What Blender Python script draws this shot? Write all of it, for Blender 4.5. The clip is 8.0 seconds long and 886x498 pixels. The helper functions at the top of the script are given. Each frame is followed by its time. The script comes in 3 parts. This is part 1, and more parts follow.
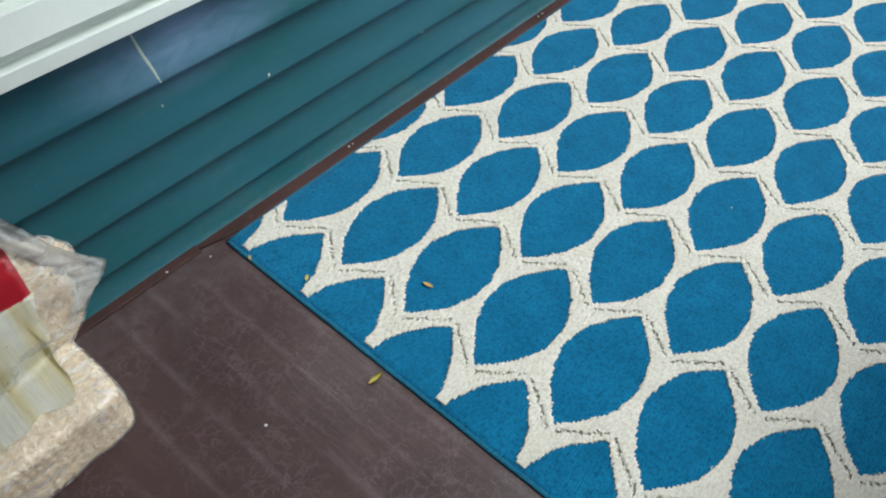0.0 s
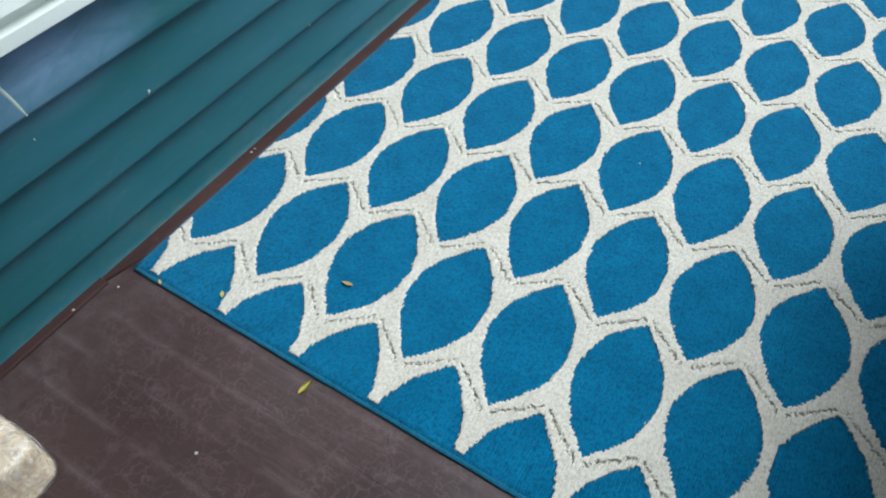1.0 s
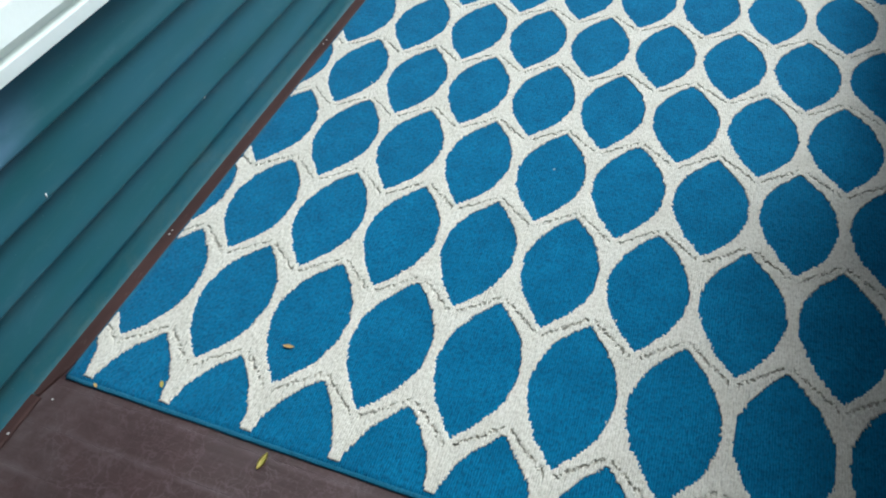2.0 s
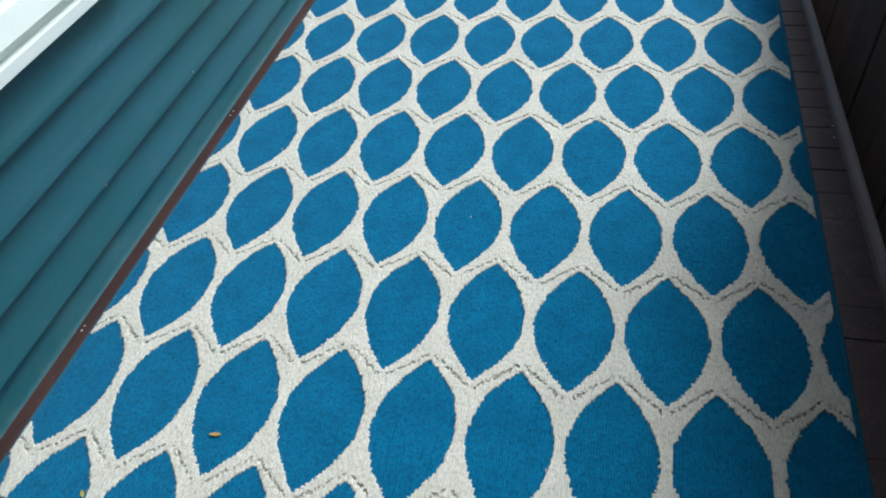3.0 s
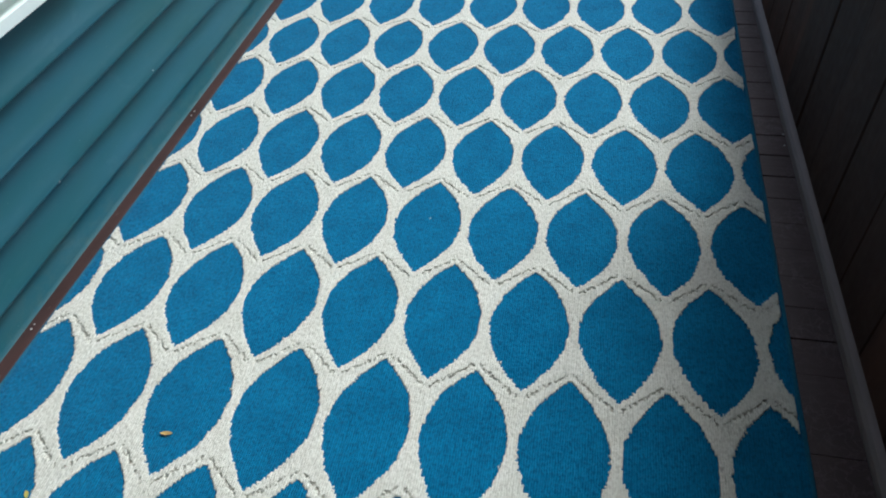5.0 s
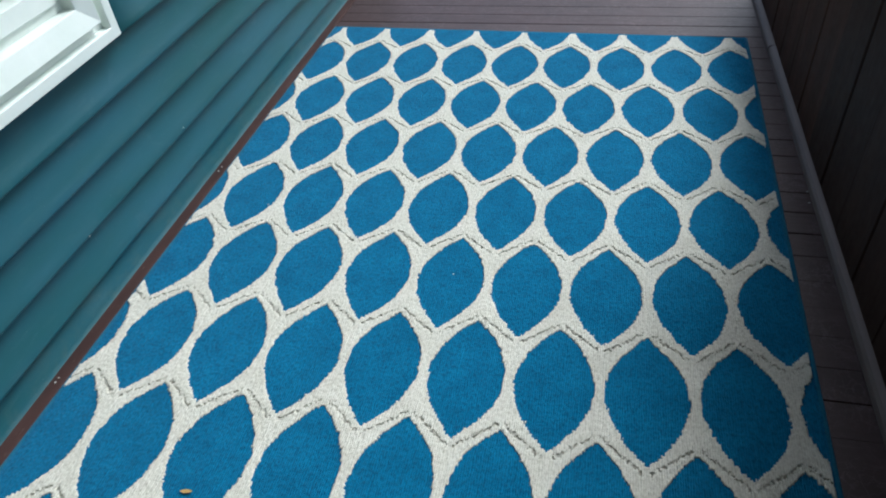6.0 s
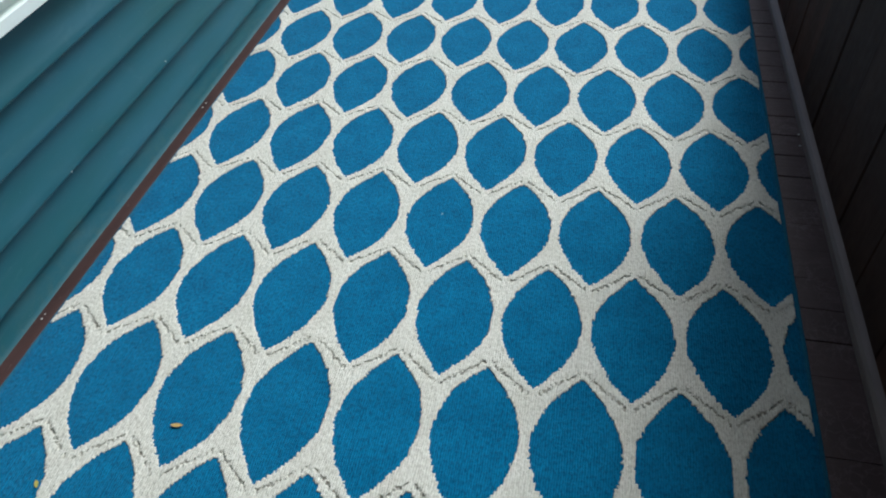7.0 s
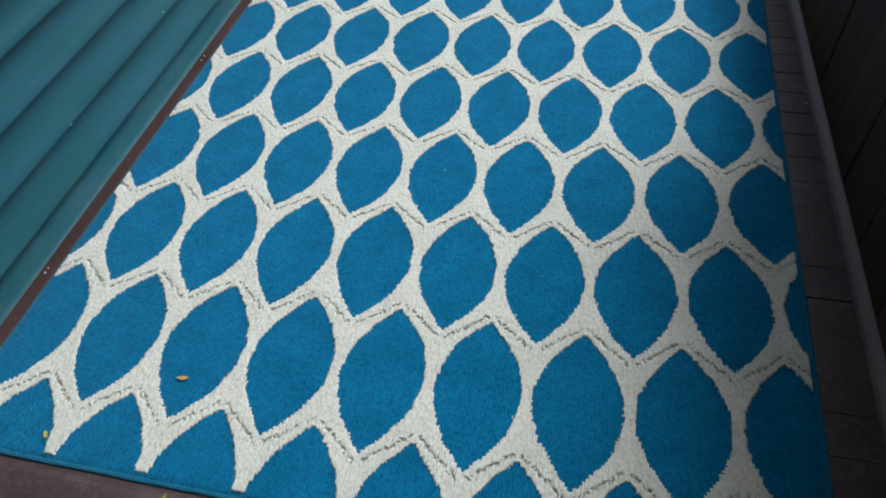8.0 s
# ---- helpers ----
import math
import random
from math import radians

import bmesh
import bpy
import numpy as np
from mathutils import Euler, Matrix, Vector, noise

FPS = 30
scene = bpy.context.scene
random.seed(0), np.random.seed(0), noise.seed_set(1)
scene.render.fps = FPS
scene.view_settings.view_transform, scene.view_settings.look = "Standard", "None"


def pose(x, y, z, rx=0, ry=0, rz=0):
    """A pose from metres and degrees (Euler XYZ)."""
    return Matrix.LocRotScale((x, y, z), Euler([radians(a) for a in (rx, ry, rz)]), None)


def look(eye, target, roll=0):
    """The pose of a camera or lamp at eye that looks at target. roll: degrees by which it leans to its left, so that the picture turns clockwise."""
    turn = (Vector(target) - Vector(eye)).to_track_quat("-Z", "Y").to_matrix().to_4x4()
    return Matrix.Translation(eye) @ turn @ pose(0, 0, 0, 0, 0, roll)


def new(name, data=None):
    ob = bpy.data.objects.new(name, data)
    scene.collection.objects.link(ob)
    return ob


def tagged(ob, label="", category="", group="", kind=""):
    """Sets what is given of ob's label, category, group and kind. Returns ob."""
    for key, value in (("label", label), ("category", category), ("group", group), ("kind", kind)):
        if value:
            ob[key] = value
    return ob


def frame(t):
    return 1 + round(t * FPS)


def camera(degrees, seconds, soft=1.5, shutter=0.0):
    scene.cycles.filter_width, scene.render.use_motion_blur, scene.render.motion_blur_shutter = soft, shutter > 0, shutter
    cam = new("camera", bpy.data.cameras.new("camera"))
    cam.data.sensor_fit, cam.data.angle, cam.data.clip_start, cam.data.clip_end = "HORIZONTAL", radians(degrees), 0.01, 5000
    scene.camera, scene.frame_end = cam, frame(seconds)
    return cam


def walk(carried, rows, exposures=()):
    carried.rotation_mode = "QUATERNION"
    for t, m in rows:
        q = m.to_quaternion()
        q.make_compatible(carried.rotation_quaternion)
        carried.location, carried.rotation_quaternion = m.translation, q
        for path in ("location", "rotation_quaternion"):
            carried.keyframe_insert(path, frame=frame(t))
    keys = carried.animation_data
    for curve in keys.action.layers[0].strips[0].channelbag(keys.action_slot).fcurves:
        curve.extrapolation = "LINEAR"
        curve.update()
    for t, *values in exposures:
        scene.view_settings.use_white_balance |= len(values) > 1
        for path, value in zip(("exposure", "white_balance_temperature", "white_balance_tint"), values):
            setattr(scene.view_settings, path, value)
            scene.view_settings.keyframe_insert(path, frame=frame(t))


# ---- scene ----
cam = camera(64.9, 8.0, soft=2.0)
walk(cam, [
    (0, pose(0.8992, -0.5815, 1.1477, 40.025, -2.180, 40.393)),
    (0.3, pose(0.9129, -0.5585, 1.1429, 39.627, -2.637, 36.797)),
    (0.5, pose(0.9196, -0.5441, 1.1416, 39.267, -2.532, 34.927)),
    (0.7, pose(0.9239, -0.5311, 1.1448, 38.787, -1.723, 33.383)),
    (1, pose(0.9359, -0.5162, 1.1508, 38.408, -0.319, 31.546)),
    (1.2, pose(0.9519, -0.5103, 1.1506, 38.754, 0.845, 29.848)),
    (2.3, pose(0.9951, -0.4679, 1.1506, 41.345, 5.171, 17.962)),
    (2.5, pose(1.0088, -0.4517, 1.1566, 41.653, 5.209, 16.920)),
    (2.8, pose(1.0253, -0.4400, 1.1570, 42.690, 5.691, 14.379)),
    (3, pose(1.0337, -0.4364, 1.1572, 43.457, 6.012, 12.446)),
    (3.2, pose(1.0414, -0.4315, 1.1579, 43.953, 5.890, 11.049)),
    (3.5, pose(1.0532, -0.4266, 1.1588, 44.416, 5.105, 9.525)),
    (3.7, pose(1.0615, -0.4288, 1.1551, 44.750, 4.437, 8.780)),
    (4, pose(1.0705, -0.4339, 1.1482, 44.452, 3.266, 8.046)),
    (4.2, pose(1.0719, -0.4344, 1.1566, 43.133, 2.770, 7.994)),
    (5.3, pose(1.0567, -0.4561, 1.1407, 45.781, 4.385, 12.045)),
    (5.5, pose(1.0518, -0.4522, 1.1461, 47.255, 4.465, 12.259)),
    (5.8, pose(1.0503, -0.4488, 1.1515, 48.047, 4.683, 12.403)),
    (6, pose(1.0502, -0.4484, 1.1519, 48.588, 4.658, 12.414)),
    (6.2, pose(1.0506, -0.4476, 1.1500, 48.346, 4.601, 12.288)),
    (6.5, pose(1.0513, -0.4466, 1.1438, 46.733, 4.336, 12.040)),
    (6.8, pose(1.0478, -0.4492, 1.1393, 45.086, 3.780, 12.092)),
    (7, pose(1.0449, -0.4521, 1.1375, 44.039, 3.565, 11.974)),
    (7.5, pose(1.0435, -0.4568, 1.1349, 42.125, 3.337, 12.141)),
    (8, pose(1.0314, -0.4584, 1.1333, 40.655, 3.157, 12.025)),
], exposures=[(0.0, 0.77, 5700, 3), (1.0, 0.81, 5480, 3), (2.5, 0.77, 5480, 3), (3.5, 0.68, 5480, 3), (4.0, 0.66, 5480, 3), (5.5, 0.74, 5480, 3), (6.0, 0.70, 5480, 3), (6.5, 0.61, 5480, 3), (7.0, 0.60, 5480, 3), (8.0, 0.58, 5480, 3)])

# ---- light: a hazy sky over the knee wall and the open far end of the porch ----
world = bpy.data.worlds.new("sky")
scene.world = world
world.use_nodes = True
wn = world.node_tree
sky = wn.nodes.new("ShaderNodeTexSky")
sky.sky_type, sky.sun_disc = "NISHITA", False
sky.sun_elevation, sky.sun_rotation = radians(52), radians(43)
sky.air_density, sky.dust_density = 0.8, 7.0
wn.links.new(sky.outputs[0], wn.nodes["Background"].inputs[0])
wn.nodes["Background"].inputs[1].default_value = 0.085
sun = new("sun", bpy.data.lights.new("sun", "SUN"))
sun.data.energy, sun.data.angle, sun.data.color = 1.45, radians(24), (1.0, 0.98, 0.95)
sun.matrix_world = look((4.13, 4.43 + 0.8, 7.75), (0, 0.8, 0))


from mathutils.bvhtree import BVHTree


# ---- materials ----
def material(name, base, rough=0.6, metal=0.0, spec=0.5):
    m = bpy.data.materials.new(name)
    m.use_nodes = True
    b = m.node_tree.nodes["Principled BSDF"]
    b.inputs["Base Color"].default_value = (*base, 1)
    b.inputs["Roughness"].default_value = rough
    b.inputs["Metallic"].default_value = metal
    b.inputs["Specular IOR Level"].default_value = spec
    return m


class Nodes:
    """Small helper that wires nodes of one material."""

    def __init__(self, m):
        self.t = m.node_tree
        self.b = self.t.nodes["Principled BSDF"]

    def add(self, kind, **values):
        n = self.t.nodes.new(kind)
        for key, v in values.items():
            n.inputs[key.replace("_", " ")].default_value = v
        return n

    def link(self, a, b):
        self.t.links.new(a, b)

    def coords(self, scale=(1, 1, 1)):
        c, mp = self.add("ShaderNodeTexCoord"), self.add("ShaderNodeMapping")
        mp.inputs["Scale"].default_value = scale
        self.link(c.outputs["Object"], mp.inputs["Vector"])
        return mp.outputs[0]

    def place(self, scale=(1, 1, 1)):
        c, mp = self.add("ShaderNodeNewGeometry"), self.add("ShaderNodeMapping")
        mp.inputs["Scale"].default_value = scale
        self.link(c.outputs["Position"], mp.inputs["Vector"])
        return mp.outputs[0]

    def noise(self, vec, scale, detail=4, rough=0.55, distortion=0.0):
        n = self.add("ShaderNodeTexNoise", Scale=scale, Detail=detail, Roughness=rough, Distortion=distortion)
        self.link(vec, n.inputs["Vector"])
        return n.outputs["Fac"]

    def ramp(self, fac, *stops):
        n = self.add("ShaderNodeValToRGB")
        e = n.color_ramp.elements
        while len(e) < len(stops):
            e.new(0.5)
        for el, (p, c) in zip(e, stops):
            el.position, el.color = p, (*c, 1) if len(c) == 3 else c
        self.link(fac, n.inputs["Fac"])
        return n.outputs["Color"]

    def mix(self, fac, a, b, mode="MIX"):
        n = self.t.nodes.new("ShaderNodeMix")
        n.data_type, n.blend_type = "RGBA", mode
        for s, v in ((n.inputs[0], fac), (n.inputs[6], a), (n.inputs[7], b)):
            if isinstance(v, bpy.types.NodeSocket):
                self.link(v, s)
            elif isinstance(v, (int, float)):
                s.default_value = v
            else:
                s.default_value = (*v, 1)
        return n.outputs[2]

    def math(self, op, a, b=0.0, c=0.0):
        n = self.t.nodes.new("ShaderNodeMath")
        n.operation = op
        for s, v in zip(n.inputs, (a, b, c)):
            if isinstance(v, bpy.types.NodeSocket):
                self.link(v, s)
            else:
                s.default_value = v
        return n.outputs[0]

    def color(self, c):
        self.link(c, self.b.inputs["Base Color"])

    def rough(self, fac, lo, hi):
        n = self.add("ShaderNodeMapRange")
        n.inputs["To Min"].default_value, n.inputs["To Max"].default_value = lo, hi
        self.link(fac, n.inputs["Value"])
        self.link(n.outputs[0], self.b.inputs["Roughness"])

    def bump(self, h, strength, distance):
        n = self.add("ShaderNodeBump", Strength=strength, Distance=distance)
        self.link(h, n.inputs["Height"])
        last = self.b.inputs["Normal"].links
        if last:
            self.link(last[0].from_socket, n.inputs["Normal"])
        self.link(n.outputs[0], self.b.inputs["Normal"])


def siding_material():
    m = material("teal_siding_paint", (0.02, 0.09, 0.10), 0.42)
    n = Nodes(m)
    p = n.place()
    big = n.noise(n.place((1, 0.5, 3)), 4.0, 3)
    fine = n.noise(n.place((1, 0.25, 1.5)), 60, 5, 0.65)
    base = n.ramp(big, (0.3, (0.015, 0.083, 0.093)), (0.7, (0.026, 0.104, 0.138)))
    dust = n.math("MULTIPLY", n.ramp(fine, (0.55, (0, 0, 0)), (0.8, (1, 1, 1))), 0.16)
    base = n.mix(dust, base, (0.12, 0.19, 0.2))
    smudge = n.ramp(n.noise(n.place((1, 0.8, 1.3)), 15, 5, 0.65, 0.6), (0.60, (0, 0, 0)), (0.76, (1, 1, 1)))
    base = n.mix(n.math("MULTIPLY", smudge, 0.22), base, (0.11, 0.19, 0.23))
    speck = n.ramp(n.noise(n.place((1, 0.7, 1)), 210, 2), (0.735, (0, 0, 0)), (0.78, (1, 1, 1)))
    base = n.mix(n.math("MULTIPLY", speck, 0.35), base, (0.3, 0.38, 0.4))
    # a pale bluish patch on the course below the window
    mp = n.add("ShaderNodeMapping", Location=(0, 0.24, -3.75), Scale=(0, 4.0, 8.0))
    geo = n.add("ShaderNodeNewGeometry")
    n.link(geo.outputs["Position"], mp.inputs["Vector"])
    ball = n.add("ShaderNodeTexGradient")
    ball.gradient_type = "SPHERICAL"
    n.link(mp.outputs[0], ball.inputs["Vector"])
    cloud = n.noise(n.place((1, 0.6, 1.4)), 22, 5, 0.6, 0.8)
    pale_patch = n.math("MULTIPLY", n.math("MULTIPLY", ball.outputs["Fac"], cloud), 1.75)
    base = n.mix(pale_patch, base, (0.15, 0.24, 0.36))
    # grey-green grime splashed up along the foot
    low = n.add("ShaderNodeSeparateXYZ")
    n.link(geo.outputs["Position"], low.inputs[0])
    rise = n.add("ShaderNodeMapRange")
    for key, q in (("From Min", 0.075), ("From Max", 0.01), ("To Min", 0.0), ("To Max", 1.0)):
        rise.inputs[key].default_value = q
    n.link(low.outputs[2], rise.inputs["Value"])
    grime = n.ramp(n.noise(n.place((1, 0.8, 1.2)), 34, 6, 0.7, 0.7), (0.47, (0, 0, 0)), (0.64, (1, 1, 1)))
    base = n.mix(n.math("MULTIPLY", n.math("MULTIPLY", grime, rise.outputs[0]), 0.40), base, (0.075, 0.125, 0.115))
    n.color(base)
    n.rough(n.noise(p, 14, 4), 0.30, 0.48)
    n.bump(n.noise(n.place((1, 0.15, 1)), 9, 3), 0.25, 0.01)
    n.bump(n.noise(n.place((1, 0.3, 1)), 240, 3), 0.08, 0.002)
    return m


def floor_material():
    m = material("brown_deck_paint", (0.1, 0.06, 0.058), 0.4, spec=0.6)
    n = Nodes(m)
    info = n.add("ShaderNodeObjectInfo")
    big = n.noise(n.place((1, 1, 1)), 5, 5, 0.6)
    base = n.ramp(big, (0.3, (0.033, 0.0170, 0.0162)), (0.72, (0.058, 0.0310, 0.0300)))
    base = n.mix(n.math("MULTIPLY", info.outputs["Random"], 0.35), base, (0.056, 0.033, 0.032))
    # wrinkled, crackled paint: pale worn ridges
    warp = n.noise(n.place(), 18, 4, 0.6)
    vec = n.add("ShaderNodeVectorMath")
    vec.operation = "MULTIPLY_ADD"
    geo = n.add("ShaderNodeNewGeometry")
    n.link(geo.outputs["Position"], vec.inputs[2])
    cmb = n.add("ShaderNodeCombineXYZ")
    n.link(warp, cmb.inputs[0])
    n.link(n.noise(n.place((1.1, 0.9, 1)), 23, 4, 0.6), cmb.inputs[1])
    n.link(cmb.outputs[0], vec.inputs[0])
    vec.inputs[1].default_value = (0.085, 0.085, 0)
    vor = n.add("ShaderNodeTexVoronoi", Scale=44)
    vor.feature = "DISTANCE_TO_EDGE"
    n.link(vec.outputs[0], vor.inputs["Vector"])
    crack = n.ramp(vor.outputs["Distance"], (0.0, (1, 1, 1)), (0.07, (0, 0, 0)))
    patch = n.ramp(n.noise(n.place(), 9, 4), (0.36, (0, 0, 0)), (0.62, (1, 1, 1)))
    worn = n.math("MULTIPLY", n.math("MULTIPLY", crack, patch), 0.22)
    scuff = n.ramp(n.noise(n.place((0.5, 1.7, 1)), 14, 6, 0.7, 1.0), (0.56, (0, 0, 0)), (0.74, (1, 1, 1)))
    base = n.mix(n.math("MULTIPLY", scuff, 0.20), base, (0.2, 0.155, 0.155))
    base = n.mix(worn, base, (0.26, 0.205, 0.215))
    # dust caught along the joints of the near boards
    along = n.add("ShaderNodeSeparateXYZ")
    n.link(geo.outputs["Position"], along.inputs[0])
    run = n.math("ADD", n.math("MULTIPLY", n.math("SUBTRACT", along.outputs[1], -0.2985), 1 / 0.0831), 0.5)
    near_joint = n.math("ABSOLUTE", n.math("SUBTRACT", n.math("FRACT", n.math("ADD", run, n.math("MULTIPLY", n.noise(n.place(), 30, 3), 0.16))), 0.58))
    dust = n.ramp(near_joint, (0.02, (1, 1, 1)), (0.13, (0, 0, 0)))
    lie = n.ramp(n.noise(n.place((0.6, 1, 1)), 11, 5, 0.65), (0.40, (0, 0, 0)), (0.62, (1, 1, 1)))
    here = n.math("LESS_THAN", along.outputs[1], -0.12)
    # grey dust swept up against the foot of the siding
    swept = n.add("ShaderNodeMapRange", Value=0.0)
    for key, v in (("From Min", 0.20), ("From Max", -0.05), ("To Min", 0.0), ("To Max", 1.0)):
        swept.inputs[key].default_value = v
    n.link(along.outputs[0], swept.inputs["Value"])
    film = n.ramp(n.noise(n.place(), 16, 6, 0.7, 0.8), (0.34, (0, 0, 0)), (0.66, (1, 1, 1)))
    base = n.mix(n.math("MULTIPLY", n.math("MULTIPLY", swept.outputs[0], film), n.math("MULTIPLY", here, 0.30)), base, (0.18, 0.155, 0.15))
    base = n.mix(n.math("MULTIPLY", n.math("MULTIPLY", dust, lie), n.math("MULTIPLY", here, 0.21)), base, (0.25, 0.21, 0.21))
    grit = n.ramp(n.noise(n.place(), 420, 2), (0.68, (0, 0, 0)), (0.78, (1, 1, 1)))
    base = n.mix(n.math("MULTIPLY", grit, 0.15), base, (0.4, 0.36, 0.35))
    n.color(base)
    n.rough(n.noise(n.place(), 30, 4), 0.34, 0.52)
    n.bump(n.noise(n.place((0.2, 1.6, 1)), 45, 4), 0.2, 0.004)
    n.bump(worn, 0.3, 0.002)
    return m


def wood_paint(name, lo, hi, rough=(0.45, 0.65), along=(1, 1, 1), wear=(0.3, 0.25, 0.23), amount=0.2, spec=0.5):
    m = material(name, lo, 0.5, spec=spec)
    n = Nodes(m)
    base = n.ramp(n.noise(n.place(along), 12, 5, 0.6), (0.3, lo), (0.7, hi))
    chips = n.ramp(n.noise(n.place(along), 70, 5, 0.7), (0.62, (0, 0, 0)), (0.74, (1, 1, 1)))
    base = n.mix(n.math("MULTIPLY", chips, amount), base, wear)
    n.color(base)
    n.rough(n.noise(n.place(), 40, 3), *rough)
    n.bump(n.noise(n.place(along), 60, 4), 0.25, 0.003)
    return m


def yarn(name, lo, hi, fleck, pitch, rib=0.22):
    m = material(name, lo, 0.95, spec=0.08)
    n = Nodes(m)
    m.node_tree.nodes["Principled BSDF"].inputs["Sheen Weight"].default_value = 0.05
    base = n.ramp(n.noise(n.place(), 13, 6, 0.68), (0.30, lo), (0.68, hi))
    tuft = n.noise(n.place((1 / 0.0048, 1 / 0.008, 0)), 1.0, 2, 0.6)
    base = n.mix(n.math("MULTIPLY", n.ramp(tuft, (0.46, (0, 0, 0)), (0.70, (1, 1, 1))), 0.62), base, fleck)
    blot = n.noise(n.place((1, 0.7, 0)), 75, 5, 0.75)
    base = n.mix(n.math("MULTIPLY", n.ramp(blot, (0.50, (0, 0, 0)), (0.72, (1, 1, 1))), 0.58), base, fleck)
    wave = n.add("ShaderNodeTexWave", Scale=1 / pitch * 0.1667 * 1.9, Distortion=6.0, Detail=4.0, Detail_Scale=1.2)
    wave.bands_direction = "X"
    n.link(n.place((1, 0.35, 0)), wave.inputs["Vector"])
    furrow = n.ramp(wave.outputs["Fac"], (0.05, (1, 1, 1)), (0.45, (0, 0, 0)))
    n.color(n.mix(n.math("MULTIPLY", furrow, rib), base, fleck))
    n.bump(wave.outputs["Fac"], 0.25 + 1.6 * rib, 0.0020)
    n.bump(tuft, 0.6, 0.003)
    n.bump(n.noise(n.place(), 900, 2), 0.3, 0.001)
    return m


SIDING = siding_material()
DECK = floor_material()
STRIP = wood_paint("red_brown_strip_paint", (0.034, 0.0185, 0.0165), (0.062, 0.033, 0.029), along=(1, 0.35, 1), amount=0.5, wear=(0.15, 0.115, 0.105), spec=0.15, rough=(0.6, 0.8))
SHOE = wood_paint("brown_moulding_paint", (0.112, 0.084, 0.076), (0.172, 0.132, 0.120), spec=0.35, rough=(0.36, 0.5), along=(1, 0.2, 1), amount=0.35)
WALLBOARD = wood_paint("dark_brown_wall_tone", (0.031, 0.0165, 0.0128), (0.053, 0.029, 0.022), along=(1, 1, 0.15), amount=0.05, wear=(0.2, 0.12, 0.09), spec=0.08)
WARMBOARD = wood_paint("red_brown_wall_tone", (0.044, 0.021, 0.0145), (0.076, 0.036, 0.025), along=(1, 1, 0.15), amount=0.05, wear=(0.2, 0.12, 0.09), spec=0.08)
VINYL = wood_paint("white_window_vinyl", (0.76, 0.82, 0.75), (0.82, 0.87, 0.81), rough=(0.3, 0.45), amount=0.03, wear=(0.5, 0.55, 0.48))
CEILING = wood_paint("pale_ceiling_paint", (0.5, 0.5, 0.47), (0.6, 0.6, 0.56), along=(0.2, 1, 1), amount=0.05)
BLUE = yarn("blue_rug_yarn", (0.011, 0.121, 0.244), (0.018, 0.174, 0.332), (0.003, 0.048, 0.106), 0.0045, 0.20)
CREAM = yarn("cream_rug_yarn", (0.59, 0.57, 0.485), (0.69, 0.67, 0.585), (0.41, 0.385, 0.31), 0.0045, 0.10)
JUTE = wood_paint("woven_backing", (0.34, 0.31, 0.25), (0.44, 0.40, 0.33), rough=(0.8, 0.95))
BIND = yarn("blue_rug_binding", (0.020, 0.13, 0.22), (0.028, 0.16, 0.26), (0.012, 0.09, 0.16), 0.003)


# ---- mesh helpers ----
def mesh_of(name, verts, faces, mat, smooth=False):
    me = bpy.data.meshes.new(name)
    me.from_pydata(verts, [], faces)
    me.materials.append(mat)
    if smooth:
        me.polygons.foreach_set("use_smooth", [True] * len(me.polygons))
    me.update()
    return me


def part(name, bm, mat, parent=None, label=""):
    """Links a bmesh as one mesh object, under a thing or part if one is given."""
    me = bpy.data.meshes.new(name)
    bmesh.ops.recalc_face_normals(bm, faces=bm.faces)
    bm.to_mesh(me)
    bm.free()
    me.materials.append(mat)
    ob = new(name, me)
    if parent:
        ob.parent = parent
    return tagged(ob, label)


def linked(name, me, parent=None, label=""):
    ob = new(name, me)
    if parent:
        ob.parent = parent
    return tagged(ob, label)


def empty(name, at=(0, 0, 0)):
    ob = new(name)
    ob.location = at
    return ob


def box(x0, x1, y0, y1, z0, z1, bevel=0.0, segments=2):
    bm = bmesh.new()
    bmesh.ops.create_cube(bm, size=1, matrix=Matrix.LocRotScale(((x0 + x1) / 2, (y0 + y1) / 2, (z0 + z1) / 2), None, (x1 - x0, y1 - y0, z1 - z0)))
    if bevel:
        bmesh.ops.bevel(bm, geom=bm.edges[:], offset=bevel, segments=segments, profile=0.5, affect="EDGES")
    return bm


def prism(profile, y0, y1, cuts=1, wobble=0.0):
    """A closed (x, z) profile drawn out along y."""
    bm = bmesh.new()
    rows = []
    for k in range(cuts + 1):
        y = y0 + (y1 - y0) * k / cuts
        d = wobble * noise.noise(Vector((3.1, y * 2.3, 1.7)))
        e = wobble * noise.noise(Vector((8.4, y * 2.3, 5.2)))
        rows.append([bm.verts.new((x + d, y, z + e)) for x, z in profile])
    n = len(profile)
    for a, b in zip(rows, rows[1:]):
        for i in range(n):
            bm.faces.new((a[i], a[(i + 1) % n], b[(i + 1) % n], b[i]))
    bm.faces.new(rows[0])
    bm.faces.new(rows[-1][::-1])
    return bm


Y0, Y1 = -1.1, 3.0          # the porch's length
FLOOR_END = 1.70

